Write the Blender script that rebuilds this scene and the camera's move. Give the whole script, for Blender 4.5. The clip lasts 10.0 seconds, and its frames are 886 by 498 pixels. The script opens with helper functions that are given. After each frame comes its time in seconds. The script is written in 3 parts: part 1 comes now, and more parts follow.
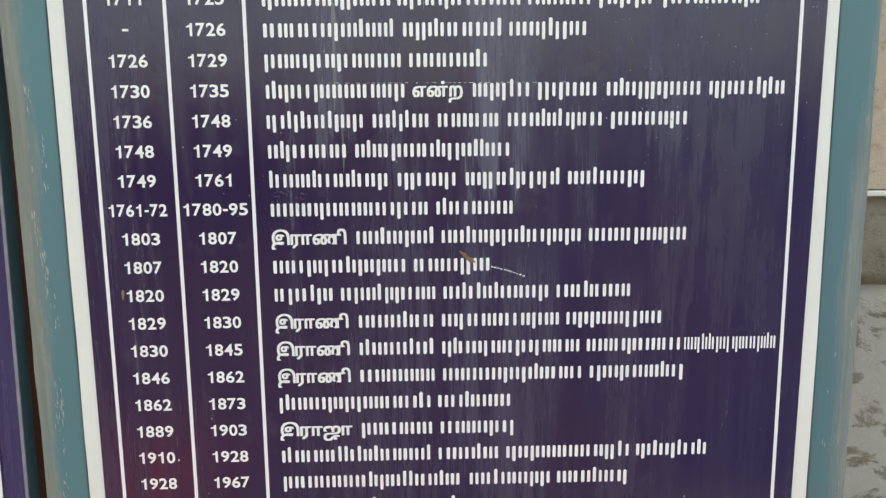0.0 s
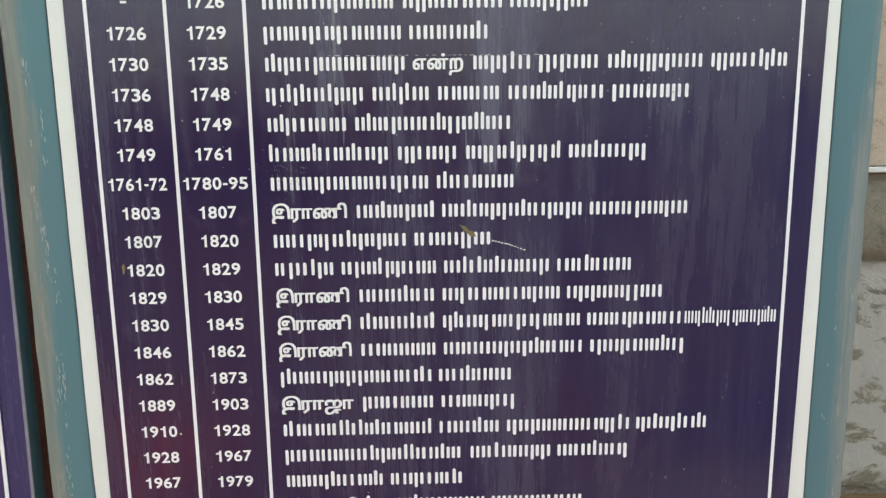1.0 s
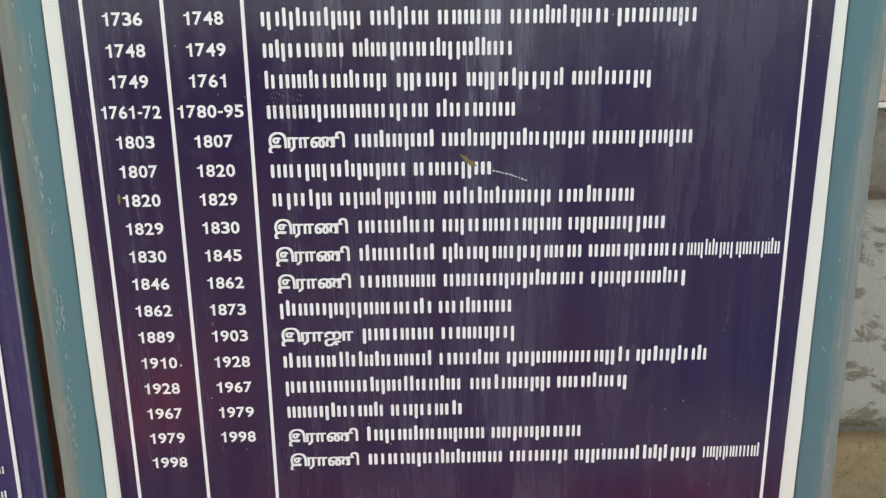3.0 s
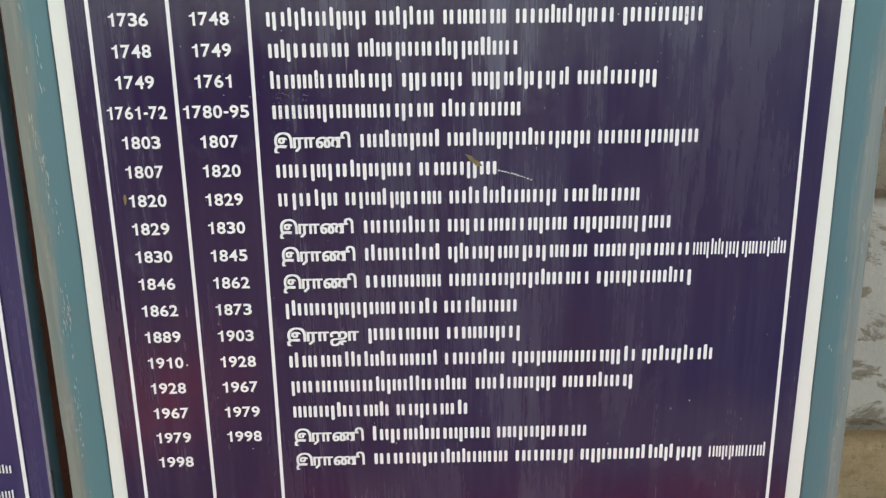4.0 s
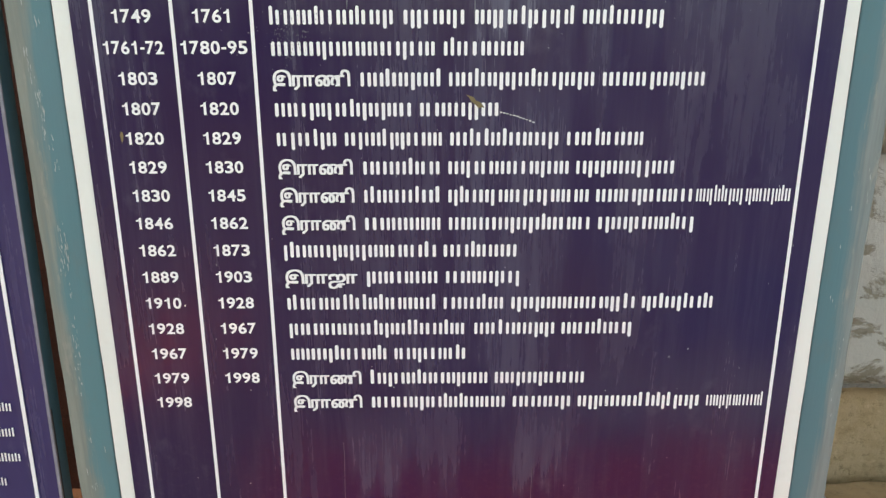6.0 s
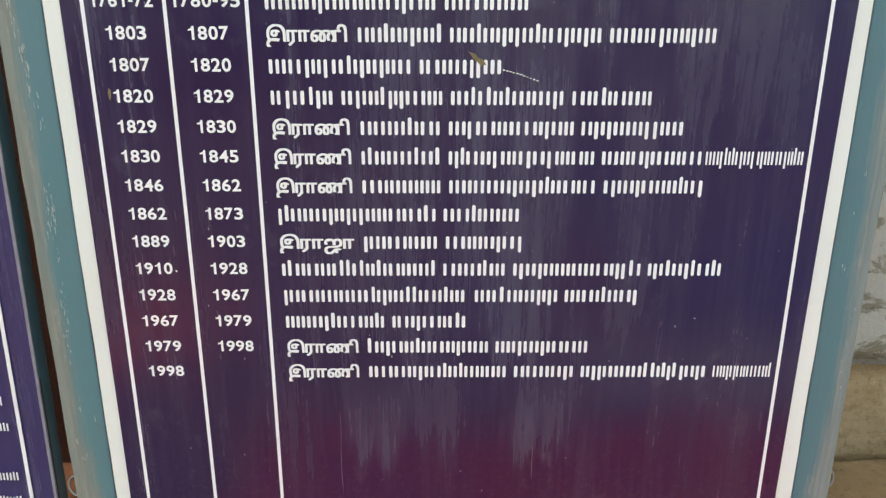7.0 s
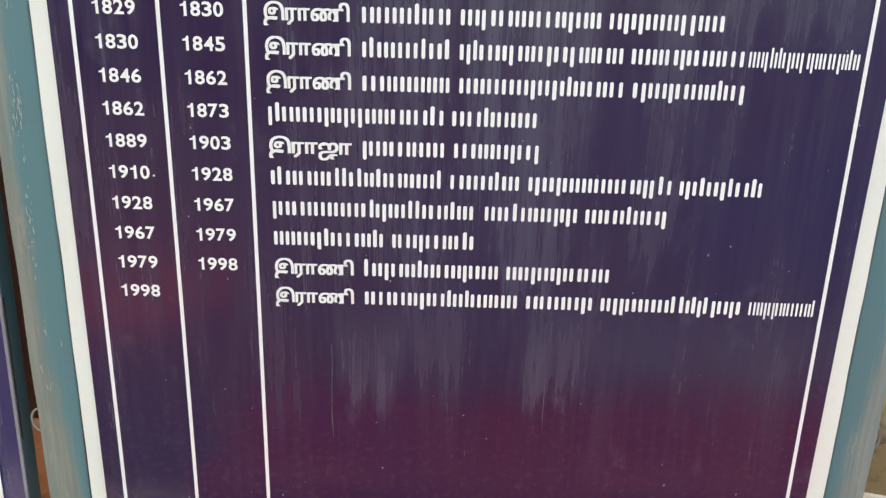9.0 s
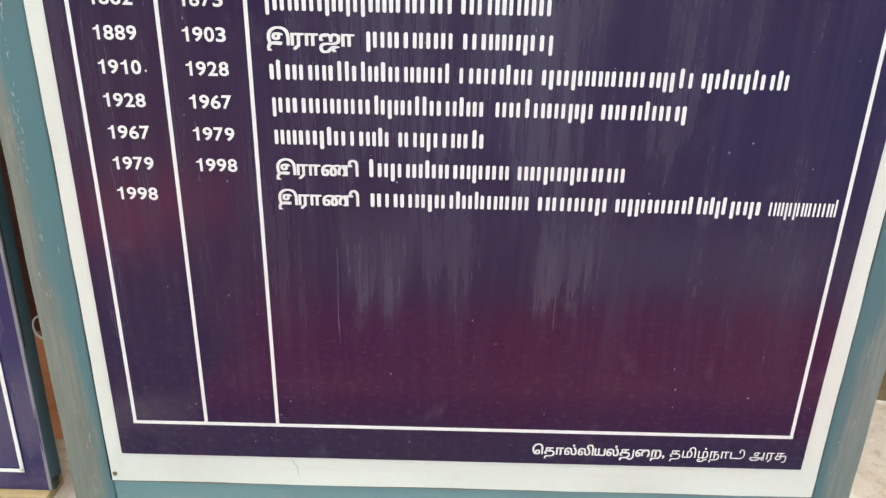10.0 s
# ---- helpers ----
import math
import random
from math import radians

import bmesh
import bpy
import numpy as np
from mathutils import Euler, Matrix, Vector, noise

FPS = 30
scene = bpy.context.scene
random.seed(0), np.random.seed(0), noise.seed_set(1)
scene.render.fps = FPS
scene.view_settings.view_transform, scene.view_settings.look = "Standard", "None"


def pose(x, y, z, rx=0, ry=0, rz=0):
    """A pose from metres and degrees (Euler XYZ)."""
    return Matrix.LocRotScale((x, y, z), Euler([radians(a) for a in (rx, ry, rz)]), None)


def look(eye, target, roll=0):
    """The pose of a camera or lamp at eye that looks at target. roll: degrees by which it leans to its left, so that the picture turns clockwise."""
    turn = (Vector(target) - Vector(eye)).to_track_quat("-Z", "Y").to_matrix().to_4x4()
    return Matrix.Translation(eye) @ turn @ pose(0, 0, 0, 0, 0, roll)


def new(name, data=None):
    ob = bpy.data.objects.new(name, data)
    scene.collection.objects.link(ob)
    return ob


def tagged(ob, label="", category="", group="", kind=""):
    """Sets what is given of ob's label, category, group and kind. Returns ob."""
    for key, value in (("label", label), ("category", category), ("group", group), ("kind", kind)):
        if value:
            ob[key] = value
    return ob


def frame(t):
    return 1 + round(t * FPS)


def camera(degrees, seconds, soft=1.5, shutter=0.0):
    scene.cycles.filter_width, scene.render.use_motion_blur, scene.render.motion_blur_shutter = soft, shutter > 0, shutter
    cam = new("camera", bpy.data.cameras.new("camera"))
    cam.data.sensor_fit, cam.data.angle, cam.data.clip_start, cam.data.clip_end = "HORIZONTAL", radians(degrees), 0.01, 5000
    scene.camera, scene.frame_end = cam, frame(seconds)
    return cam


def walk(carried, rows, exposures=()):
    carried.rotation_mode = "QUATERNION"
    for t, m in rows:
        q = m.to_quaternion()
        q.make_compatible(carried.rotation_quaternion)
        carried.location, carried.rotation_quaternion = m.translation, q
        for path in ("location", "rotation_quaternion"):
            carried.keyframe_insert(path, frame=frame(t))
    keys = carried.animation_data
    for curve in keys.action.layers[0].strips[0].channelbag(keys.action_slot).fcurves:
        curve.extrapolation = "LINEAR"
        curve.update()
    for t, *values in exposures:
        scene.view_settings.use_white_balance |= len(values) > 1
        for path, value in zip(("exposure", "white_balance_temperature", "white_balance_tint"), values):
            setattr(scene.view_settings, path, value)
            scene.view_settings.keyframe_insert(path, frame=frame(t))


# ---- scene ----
cam = camera(59.9, 10.0, soft=1.35)
LIFT = 0.2  # height of the board's lowest rule over the floor
PATH = [
    (0, (0.52, -1.246, 1.154), (0.566, 0.728, 0.835), -0.6),
    (0.5, (0.518, -1.246, 1.149), (0.562, 0.724, 0.807), -0.7),
    (1, (0.519, -1.247, 1.138), (0.564, 0.72, 0.777), -0.7),
    (1.5, (0.52, -1.247, 1.128), (0.565, 0.714, 0.738), -0.7),
    (2, (0.519, -1.245, 1.122), (0.569, 0.708, 0.691), -0.6),
    (2.5, (0.521, -1.24, 1.113), (0.564, 0.705, 0.65), -0.8),
    (3, (0.522, -1.237, 1.103), (0.56, 0.703, 0.616), -0.7),
    (3.2, (0.522, -1.236, 1.1), (0.557, 0.703, 0.605), -0.6),
    (4.3, (0.519, -1.237, 1.107), (0.545, 0.704, 0.6205), -0.9),
    (4.5, (0.519, -1.238, 1.106), (0.545, 0.704, 0.628), -0.9),
    (5, (0.523, -1.241, 1.1), (0.541, 0.701, 0.622), -0.8),
    (5.5, (0.523, -1.239, 1.085), (0.539, 0.691, 0.563), -0.7),
    (6, (0.526, -1.235, 1.068), (0.543, 0.68, 0.489), -0.1),
    (6.2, (0.526, -1.233, 1.062), (0.542, 0.68, 0.46), 0.0),
    (7.3, (0.527, -1.188, 1.005), (0.547, 0.725, 0.382), 0.4),
    (7.5, (0.528, -1.177, 0.988), (0.545, 0.725, 0.369), 0.8),
    (8, (0.538, -1.15, 0.928), (0.552, 0.765, 0.351), 1.4),
    (8.5, (0.543, -1.137, 0.878), (0.54, 0.779, 0.306), 1.4),
    (9, (0.536, -1.122, 0.841), (0.525, 0.789, 0.249), 1.5),
    (9.5, (0.542, -1.103, 0.8), (0.51, 0.782, 0.132), 1.3),
    (10, (0.526, -1.091, 0.795), (0.516, 0.751, 0.015), 1.2),
]


def lifted(p):
    return (p[0], p[1], p[2] + LIFT)


walk(cam, [(t, look(lifted(eye), lifted(target), roll)) for t, eye, target, roll in PATH], exposures=[(0, 2.12, 9050, 2), (6, 2.19, 9050, 2), (8.5, 2.28, 9050, 2), (10, 2.38, 9050, 2)])


# ---- world, sun, large lights ----
SUN_UP, SUN_TURN = 80.0, 0.0   # a noon sun behind the boards' wall: their faces are in shade, the court before them is lit
world = bpy.data.worlds.new("world")
scene.world = world
world.use_nodes = True
wn = world.node_tree.nodes
sky = wn.new("ShaderNodeTexSky")
sky.sky_type, sky.sun_disc = "NISHITA", False
sky.sun_elevation, sky.sun_rotation = radians(SUN_UP), radians(SUN_TURN)
sky.dust_density = 4.0
wn["Background"].inputs["Strength"].default_value = 0.15
world.node_tree.links.new(sky.outputs["Color"], wn["Background"].inputs["Color"])
sun = new("sun", bpy.data.lights.new("sun", "SUN"))
sun.data.energy, sun.data.color, sun.data.angle = 1.5, (1.0, 0.95, 0.87), radians(1.5)
sun.matrix_world = look((0.5, math.cos(radians(SUN_UP)), math.sin(radians(SUN_UP))), (0.5, 0, 0))


# ---- materials ----
class Nodes:
    """A short hand for building one node material."""

    def __init__(self, name):
        self.mat = bpy.data.materials.new(name)
        self.mat.use_nodes = True
        self.tree = self.mat.node_tree
        self.bsdf = self.tree.nodes["Principled BSDF"]
        self.coord = self.tree.nodes.new("ShaderNodeTexCoord").outputs["Object"]

    def link(self, a, b):
        self.tree.links.new(a, b)

    def put(self, socket, value):
        if hasattr(value, "links"):
            self.link(value, socket)
        else:
            socket.default_value = value

    def place(self, scale=(1, 1, 1), shift=(0, 0, 0)):
        n = self.tree.nodes.new("ShaderNodeMapping")
        n.inputs["Scale"].default_value, n.inputs["Location"].default_value = scale, shift
        spread = self.tree.nodes.new("ShaderNodeVectorMath")
        spread.inputs[1].default_value = (0, 0, 0)
        self.link(self.coord, spread.inputs[0])
        apart = self.tree.nodes.new("ShaderNodeCombineXYZ")
        for i, far in enumerate((5.3, 3.1, 7.7)):
            self.link(self.math("MULTIPLY", self.random(), far), apart.inputs[i])
        self.link(apart.outputs[0], spread.inputs[1])
        self.link(spread.outputs[0], n.inputs["Vector"])
        return n.outputs["Vector"]

    def noise(self, scale, detail=4.0, rough=0.55, stretch=(1, 1, 1), shift=(0, 0, 0), warp=0.0):
        n = self.tree.nodes.new("ShaderNodeTexNoise")
        n.inputs["Scale"].default_value, n.inputs["Detail"].default_value, n.inputs["Roughness"].default_value = scale, detail, rough
        n.inputs["Distortion"].default_value = warp
        self.link(self.place(stretch, shift), n.inputs["Vector"])
        return n.outputs["Fac"]

    def ramp(self, fac, low, high, a=0.0, b=1.0):
        n = self.tree.nodes.new("ShaderNodeMapRange")
        n.inputs["From Min"].default_value, n.inputs["From Max"].default_value = low, high
        n.inputs["To Min"].default_value, n.inputs["To Max"].default_value = a, b
        self.link(fac, n.inputs["Value"])
        return n.outputs["Result"]

    def math(self, op, a, b=0.0):
        n = self.tree.nodes.new("ShaderNodeMath")
        n.operation = op
        self.put(n.inputs[0], a)
        self.put(n.inputs[1], b)
        return n.outputs[0]

    def mix(self, fac, a, b):
        n = self.tree.nodes.new("ShaderNodeMix")
        n.data_type = "RGBA"
        self.put(n.inputs["Factor"], fac)
        self.put(n.inputs[6], a if hasattr(a, "links") else (*a, 1))
        self.put(n.inputs[7], b if hasattr(b, "links") else (*b, 1))
        return n.outputs[2]

    def axis(self, which):
        n = self.tree.nodes.new("ShaderNodeSeparateXYZ")
        self.link(self.coord, n.inputs[0])
        return n.outputs[which]

    def random(self):
        return self.tree.nodes.new("ShaderNodeObjectInfo").outputs["Random"]

    def bump(self, height, strength, distance):
        n = self.tree.nodes.new("ShaderNodeBump")
        n.inputs["Strength"].default_value, n.inputs["Distance"].default_value = strength, distance
        self.link(height, n.inputs["Height"])
        self.link(n.outputs["Normal"], self.bsdf.inputs["Normal"])

    def done(self, colour, rough, metal=0.0, gloss=0.5):
        self.put(self.bsdf.inputs["Base Color"], colour if hasattr(colour, "links") else (*colour, 1))
        self.put(self.bsdf.inputs["Roughness"], rough)
        self.bsdf.inputs["Metallic"].default_value = metal
        self.bsdf.inputs["Specular IOR Level"].default_value = gloss
        return self.mat


def field_paint(name, deep, worn, film_hazes=()):
    """Glossy dark enamel, wiped and rained on in vertical streaks: clear bands beside dull filmed bands whose pale
    colour also holds reflected sky.
    film_hazes: (middle x, half width, low z, high z, amount) of wiped columns that stayed dull, the sky's reflection
    painted in."""
    n = Nodes(name)
    broad = n.noise(2.2, 3, 0.5)
    streak = n.noise(1.0, 5, 0.62, (34, 34, 2.6), (0, 0, 0), 0.35)
    fine = n.noise(1.0, 4, 0.65, (170, 170, 7))
    bands = n.noise(1.0, 3, 0.5, (9, 9, 1.1), (7, 0, 2))
    film_haze = n.math("MULTIPLY", n.ramp(streak, 0.42, 0.64), n.ramp(bands, 0.35, 0.62, 0.30, 1.0))
    film_haze = n.math("MULTIPLY", film_haze, n.ramp(fine, 0.30, 0.60, 0.4, 1.0))
    colour = n.mix(n.ramp(broad, 0.35, 0.7), deep, worn)
    film_haze = n.math("MULTIPLY", film_haze, n.ramp(n.axis(2), 0.05, 0.32, 0.2, 1.0))
    # this bluish pale tone also paints in the sky mirrored by the streaks
    colour = n.mix(n.math("MULTIPLY", film_haze, 0.055), colour, (0.38, 0.40, 0.48))
    wander = n.math("MULTIPLY", n.math("SUBTRACT", n.noise(1.0, 4, 0.6, (30, 30, 5), (2, 0, 3)), 0.5), 0.10)
    across, up = n.math("ADD", n.axis(0), wander), n.math("ADD", n.axis(2), n.math("MULTIPLY", n.math("SUBTRACT", streak, 0.5), 0.30))
    for x, half, low, high, amount in film_hazes:
        off = n.math("ABSOLUTE", n.math("SUBTRACT", across, x))
        dull = n.math("MULTIPLY", n.ramp(off, half, half * 0.55), n.math("MULTIPLY", n.ramp(up, low, low + 0.05), n.ramp(up, high, high - 0.10)))
        dull = n.math("MULTIPLY", dull, n.math("MULTIPLY", n.ramp(streak, 0.32, 0.58, 0.25, 1.0), n.ramp(fine, 0.32, 0.60, 0.45, 1.0)))
        colour = n.mix(n.math("MULTIPLY", dull, amount), colour, (0.39, 0.42, 0.49))
        film_haze = n.math("MAXIMUM", film_haze, dull)
    blotch = n.ramp(n.noise(14, 5, 0.6, (1, 1, 0.7), (1, 0, 9)), 0.62, 0.76, 0.0, 0.05)
    colour = n.mix(blotch, colour, (0.35, 0.36, 0.40))
    splash = n.math("MULTIPLY", n.ramp(n.noise(75, 4, 0.6, (1, 1, 1.2), (5, 0, 1)), 0.52, 0.78), n.ramp(n.axis(2), 0.40, 0.02, 0.0, 0.075))
    colour = n.mix(splash, colour, (0.34, 0.30, 0.26))
    speck = n.ramp(n.noise(95, 2, 0.5, (1, 1, 0.55), (0.3, 0, 7)), 0.765, 0.79)
    colour = n.mix(n.math("MULTIPLY", speck, 0.35), colour, (0.5, 0.5, 0.48))
    rough = n.math("ADD", n.ramp(film_haze, 0.0, 1.0, 0.13, 0.32), n.ramp(fine, 0.3, 0.7, 0.0, 0.05))
    clouds = n.noise(15, 4, 0.55, (1, 1, 0.5), (3, 0, 4), 0.4)
    ripple = n.math("ADD", n.math("MULTIPLY", streak, 0.45), n.math("MULTIPLY", fine, 0.22))
    n.bump(n.math("ADD", ripple, n.math("MULTIPLY", clouds, 1.1)), 0.28, 0.004)
    rough = n.math("ADD", rough, n.ramp(clouds, 0.35, 0.65, -0.03, 0.07))
    return n.done(colour, rough, gloss=0.66)


def white_paint(name, tone, dirt=0.35):
    n = Nodes(name)
    stain = n.ramp(n.noise(3.5, 6, 0.65, (1, 1, 0.5)), 0.5, 0.75, 0.0, dirt)
    grime = n.ramp(n.noise(60, 3), 0.55, 0.8, 0.0, 0.12)
    colour = n.mix(n.math("ADD", stain, grime), tone, (0.52, 0.49, 0.40))
    n.bump(n.noise(40, 3, 0.5, (1, 1, 0.4)), 0.15, 0.002)
    return n.done(colour, 0.42)


def frame_paint(name, teal, worn, start, foot):
    """Teal enamel on wood, rubbed grey along the outer arris (local x = 0 is the inner edge), further in towards the foot."""
    n = Nodes(name)
    across = n.math("ABSOLUTE", n.axis(0))
    wander = n.noise(1.0, 5, 0.6, (9, 9, 2.2))
    streak = n.noise(1.0, 5, 0.65, (110, 110, 5.0))
    low = n.ramp(n.axis(2), 0.15, 0.75, foot, 0.0)
    reach = n.math("ADD", n.math("MULTIPLY", across, 14.0), n.math("MULTIPLY", n.math("SUBTRACT", wander, 0.5), 1.3))
    reach = n.math("ADD", n.math("ADD", reach, low), n.math("MULTIPLY", n.math("SUBTRACT", streak, 0.5), 0.45))
    rub = n.ramp(reach, start, start + 0.30)
    tone = n.mix(n.ramp(n.noise(4, 5, 0.65, (1, 1, 0.5)), 0.35, 0.7), teal, (teal[0] * 1.15, teal[1] * 0.92, teal[2] * 0.95))
    grey = n.mix(n.ramp(streak, 0.42, 0.66), worn, tuple(min(1, c * 1.25) for c in worn))
    colour = n.mix(n.math("MULTIPLY", rub, 0.88), tone, grey)
    bare = n.ramp(n.math("MULTIPLY", n.noise(1.0, 6, 0.7, (60, 60, 12), (1, 2, 3)), n.ramp(reach, start - 0.25, start + 0.05, 0.72, 1.0)), 0.58, 0.66)
    colour = n.mix(n.math("MULTIPLY", bare, 0.55), colour, (0.27, 0.27, 0.225))
    dirt = n.ramp(n.noise(13, 6, 0.7, (1, 1, 0.4), (4, 4, 1)), 0.55, 0.75, 0.0, 0.35)
    colour = n.mix(dirt, colour, (0.13, 0.125, 0.10))
    n.bump(n.math("ADD", n.math("MULTIPLY", streak, 0.6), wander), 0.3, 0.003)
    return n.done(colour, n.ramp(wander, 0.3, 0.7, 0.38, 0.62))


def stone(name, tones, wash, wash_amount):
    """Old stone under flaking limewash."""
    n = Nodes(name)
    broad, mid, fine = n.noise(3.0, 5, 0.6), n.noise(11, 6, 0.65), n.noise(70, 4, 0.6)
    colour = n.mix(n.ramp(broad, 0.35, 0.65), tones[0], tones[1])
    colour = n.mix(n.ramp(mid, 0.5, 0.72, 0, 0.75), colour, tones[2])
    colour = n.mix(n.ramp(n.random(), 0, 1, 0, 0.25), colour, tones[1])
    pit = n.noise(34, 5, 0.7, (1, 1, 1.4), (2, 0, 5))
    colour = n.mix(n.ramp(pit, 0.54, 0.70, 0, 0.55), colour, tuple(c * 0.55 for c in tones[2]))
    colour = n.mix(n.ramp(pit, 0.44, 0.30, 0, 0.45), colour, tuple(min(1, c * 1.35) for c in tones[1]))
    if wash_amount:
        flake = n.ramp(n.noise(6.0, 8, 0.62, (1, 1, 1.6), (0.4, 0, 0.8), 0.4), 0.60 - wash_amount, 0.65 - wash_amount)
        colour = n.mix(n.math("MULTIPLY", flake, 0.85), colour, wash)
        height = n.math("ADD", n.math("MULTIPLY", flake, 0.5), n.math("ADD", mid, n.math("MULTIPLY", fine, 0.4)))
    else:
        height = n.math("SUBTRACT", n.math("ADD", mid, n.math("MULTIPLY", fine, 0.4)), n.math("MULTIPLY", n.ramp(pit, 0.5, 0.75), 0.6))
    n.bump(height, 0.6, 0.008)
    return n.done(colour, n.ramp(fine, 0.3, 0.7, 0.7, 0.92), gloss=0.3)


def plain(name, tone, rough, metal=0.0):
    n = Nodes(name)
    colour = n.mix(n.ramp(n.noise(45, 4), 0.35, 0.7), tone, tuple(c * 0.75 for c in tone))
    return n.done(colour, rough, metal)


# the pale columns mix dull residue with painted sky reflection
PURPLE = field_paint("purple_enamel", (0.0135, 0.0055, 0.045), (0.020, 0.005, 0.037),
                     ((0.640, 0.070, 1.03, 1.60, 0.15), (0.376, 0.030, 1.10, 1.60, 0.11), (0.415, 0.070, 0.215, 0.42, 0.080), (0.705, 0.070, 0.225, 0.44, 0.075), (0.545, 0.080, 0.25, 0.46, 0.035),
                      (0.660, 0.095, 0.42, 1.02, 0.060), (0.450, 0.110, 0.44, 1.06, 0.034), (0.850, 0.050, 0.46, 0.95, 0.034), (1.010, 0.110, 0.80, 1.30, 0.020), (0.905, 0.040, 1.10, 1.60, 0.04)))
VIOLET = field_paint("violet_enamel", (0.026, 0.021, 0.095), (0.032, 0.022, 0.085))
BORDER = white_paint("cream_border_paint", (0.71, 0.73, 0.665))
LETTER = white_paint("white_letter_paint", (0.80, 0.80, 0.78), 0.15)
TEAL = frame_paint("teal_frame_paint", (0.074, 0.186, 0.200), (0.182, 0.190, 0.156), 0.56, 0.38)
TEAL_EAST = frame_paint("teal_frame_paint_sheltered", (0.066, 0.172, 0.184), (0.170, 0.195, 0.178), 0.62, 0.45)
TEAL_RAIL = frame_paint("teal_rail_paint", (0.135, 0.270, 0.275), (0.270, 0.290, 0.255), 0.42, 0.0)
TEAL_DARK = frame_paint("dark_teal_frame_paint", (0.040, 0.124, 0.160), (0.040, 0.115, 0.145), 0.9, 0.0)
GRIME_SHADE = plain("joint_grime_and_shade", (0.030, 0.026, 0.020), 0.9)
SHADOWGAP = plain("joint_shade", (0.008, 0.008, 0.009), 0.95)
RUST = plain("rusty_edge", (0.26, 0.17, 0.07), 0.85)
SPECK = plain("faint_speck", (0.32, 0.32, 0.34), 0.7)
DRIP = field_paint("pale_paint_run", (0.085, 0.085, 0.115), (0.11, 0.11, 0.14))
CHIP = plain("bare_white_chip", (0.72, 0.72, 0.66), 0.7)
FLECK = plain("flaked_undercoat", (0.42, 0.45, 0.41), 0.7)
FLAKE = plain("bare_brown_flake", (0.20, 0.15, 0.065), 0.7)
WIRE = plain("galvanised_wire", (0.30, 0.31, 0.30), 0.5, 0.5)
PLANK = plain("raw_plank", (0.42, 0.31, 0.16), 0.75)
ASHLAR = stone("limewashed_stone", ((0.37, 0.335, 0.25), (0.43, 0.395, 0.30), (0.27, 0.235, 0.17)), (0.74, 0.74, 0.67), 0.160)
TANSTONE = stone("tan_stone", ((0.52, 0.385, 0.21), (0.58, 0.47, 0.30), (0.35, 0.245, 0.125)), (0.55, 0.52, 0.45), 0.0)
PLASTER = stone("tan_plaster", ((0.46, 0.38, 0.28), (0.50, 0.42, 0.32), (0.40, 0.32, 0.23)), (0.6, 0.58, 0.5), 0.0)
MORTAR = stone("pale_mortar", ((0.42, 0.39, 0.33), (0.48, 0.45, 0.40), (0.3, 0.27, 0.22)), (0.6, 0.58, 0.5), 0.0)
REDWALL_SHADED = stone("shaded_red_plaster", ((0.10, 0.040, 0.028), (0.12, 0.05, 0.035), (0.07, 0.03, 0.02)), (0.5, 0.4, 0.35), 0.0)
FLOOR = stone("worn_floor_stone", ((0.52, 0.44, 0.37), (0.60, 0.54, 0.48), (0.42, 0.33, 0.25)), (0.70, 0.69, 0.63), 0.06)
REDFLOOR = stone("red_oxide_floor", ((0.175, 0.034, 0.024), (0.20, 0.038, 0.028), (0.115, 0.026, 0.020)), (0.5, 0.4, 0.35), 0.0)
REDEDGE = stone("pale_red_oxide_floor", ((0.27, 0.076, 0.064), (0.30, 0.088, 0.075), (0.19, 0.054, 0.048)), (0.5, 0.4, 0.35), 0.0)
REFLECT_GREY = stone("grey_reflection_floor", ((0.20, 0.185, 0.16), (0.24, 0.22, 0.19), (0.14, 0.13, 0.11)), (0.5, 0.4, 0.35), 0.0)
LIMEWALL = stone("lime_plaster", ((0.46, 0.44, 0.40), (0.52, 0.50, 0.46), (0.40, 0.37, 0.32)), (0.62, 0.61, 0.57), 0.05)
TERRACOTTA = stone("terracotta", ((0.48, 0.20, 0.10), (0.52, 0.25, 0.14), (0.40, 0.16, 0.08)), (0.5, 0.5, 0.5), 0.0)
REFLECT_WEST = stone("reflection_wall_warm", ((0.138, 0.110, 0.128), (0.17, 0.14, 0.155), (0.10, 0.082, 0.095)), (0.5, 0.5, 0.5), 0.0)
REFLECT_EAST = stone("reflection_wall_blue", ((0.155, 0.20, 0.315), (0.19, 0.24, 0.36), (0.12, 0.155, 0.25)), (0.5, 0.5, 0.5), 0.0)
BROWNFLOOR = stone("brown_floor", ((0.17, 0.118, 0.06), (0.20, 0.145, 0.08), (0.13, 0.09, 0.05)), (0.5, 0.5, 0.5), 0.0)
PITTED = stone("pitted_stone", ((0.40, 0.36, 0.27), (0.47, 0.43, 0.34), (0.25, 0.215, 0.16)), (0.60, 0.58, 0.52), 0.0)
PAVING = stone("grey_cement", ((0.105, 0.12, 0.16), (0.13, 0.145, 0.19), (0.085, 0.095, 0.13)), (0.5, 0.5, 0.5), 0.0)
REFLECT_GROUND = stone("reflection_blue_grey", ((0.040, 0.056, 0.105), (0.052, 0.070, 0.125), (0.032, 0.045, 0.085)), (0.5, 0.47, 0.4), 0.0)
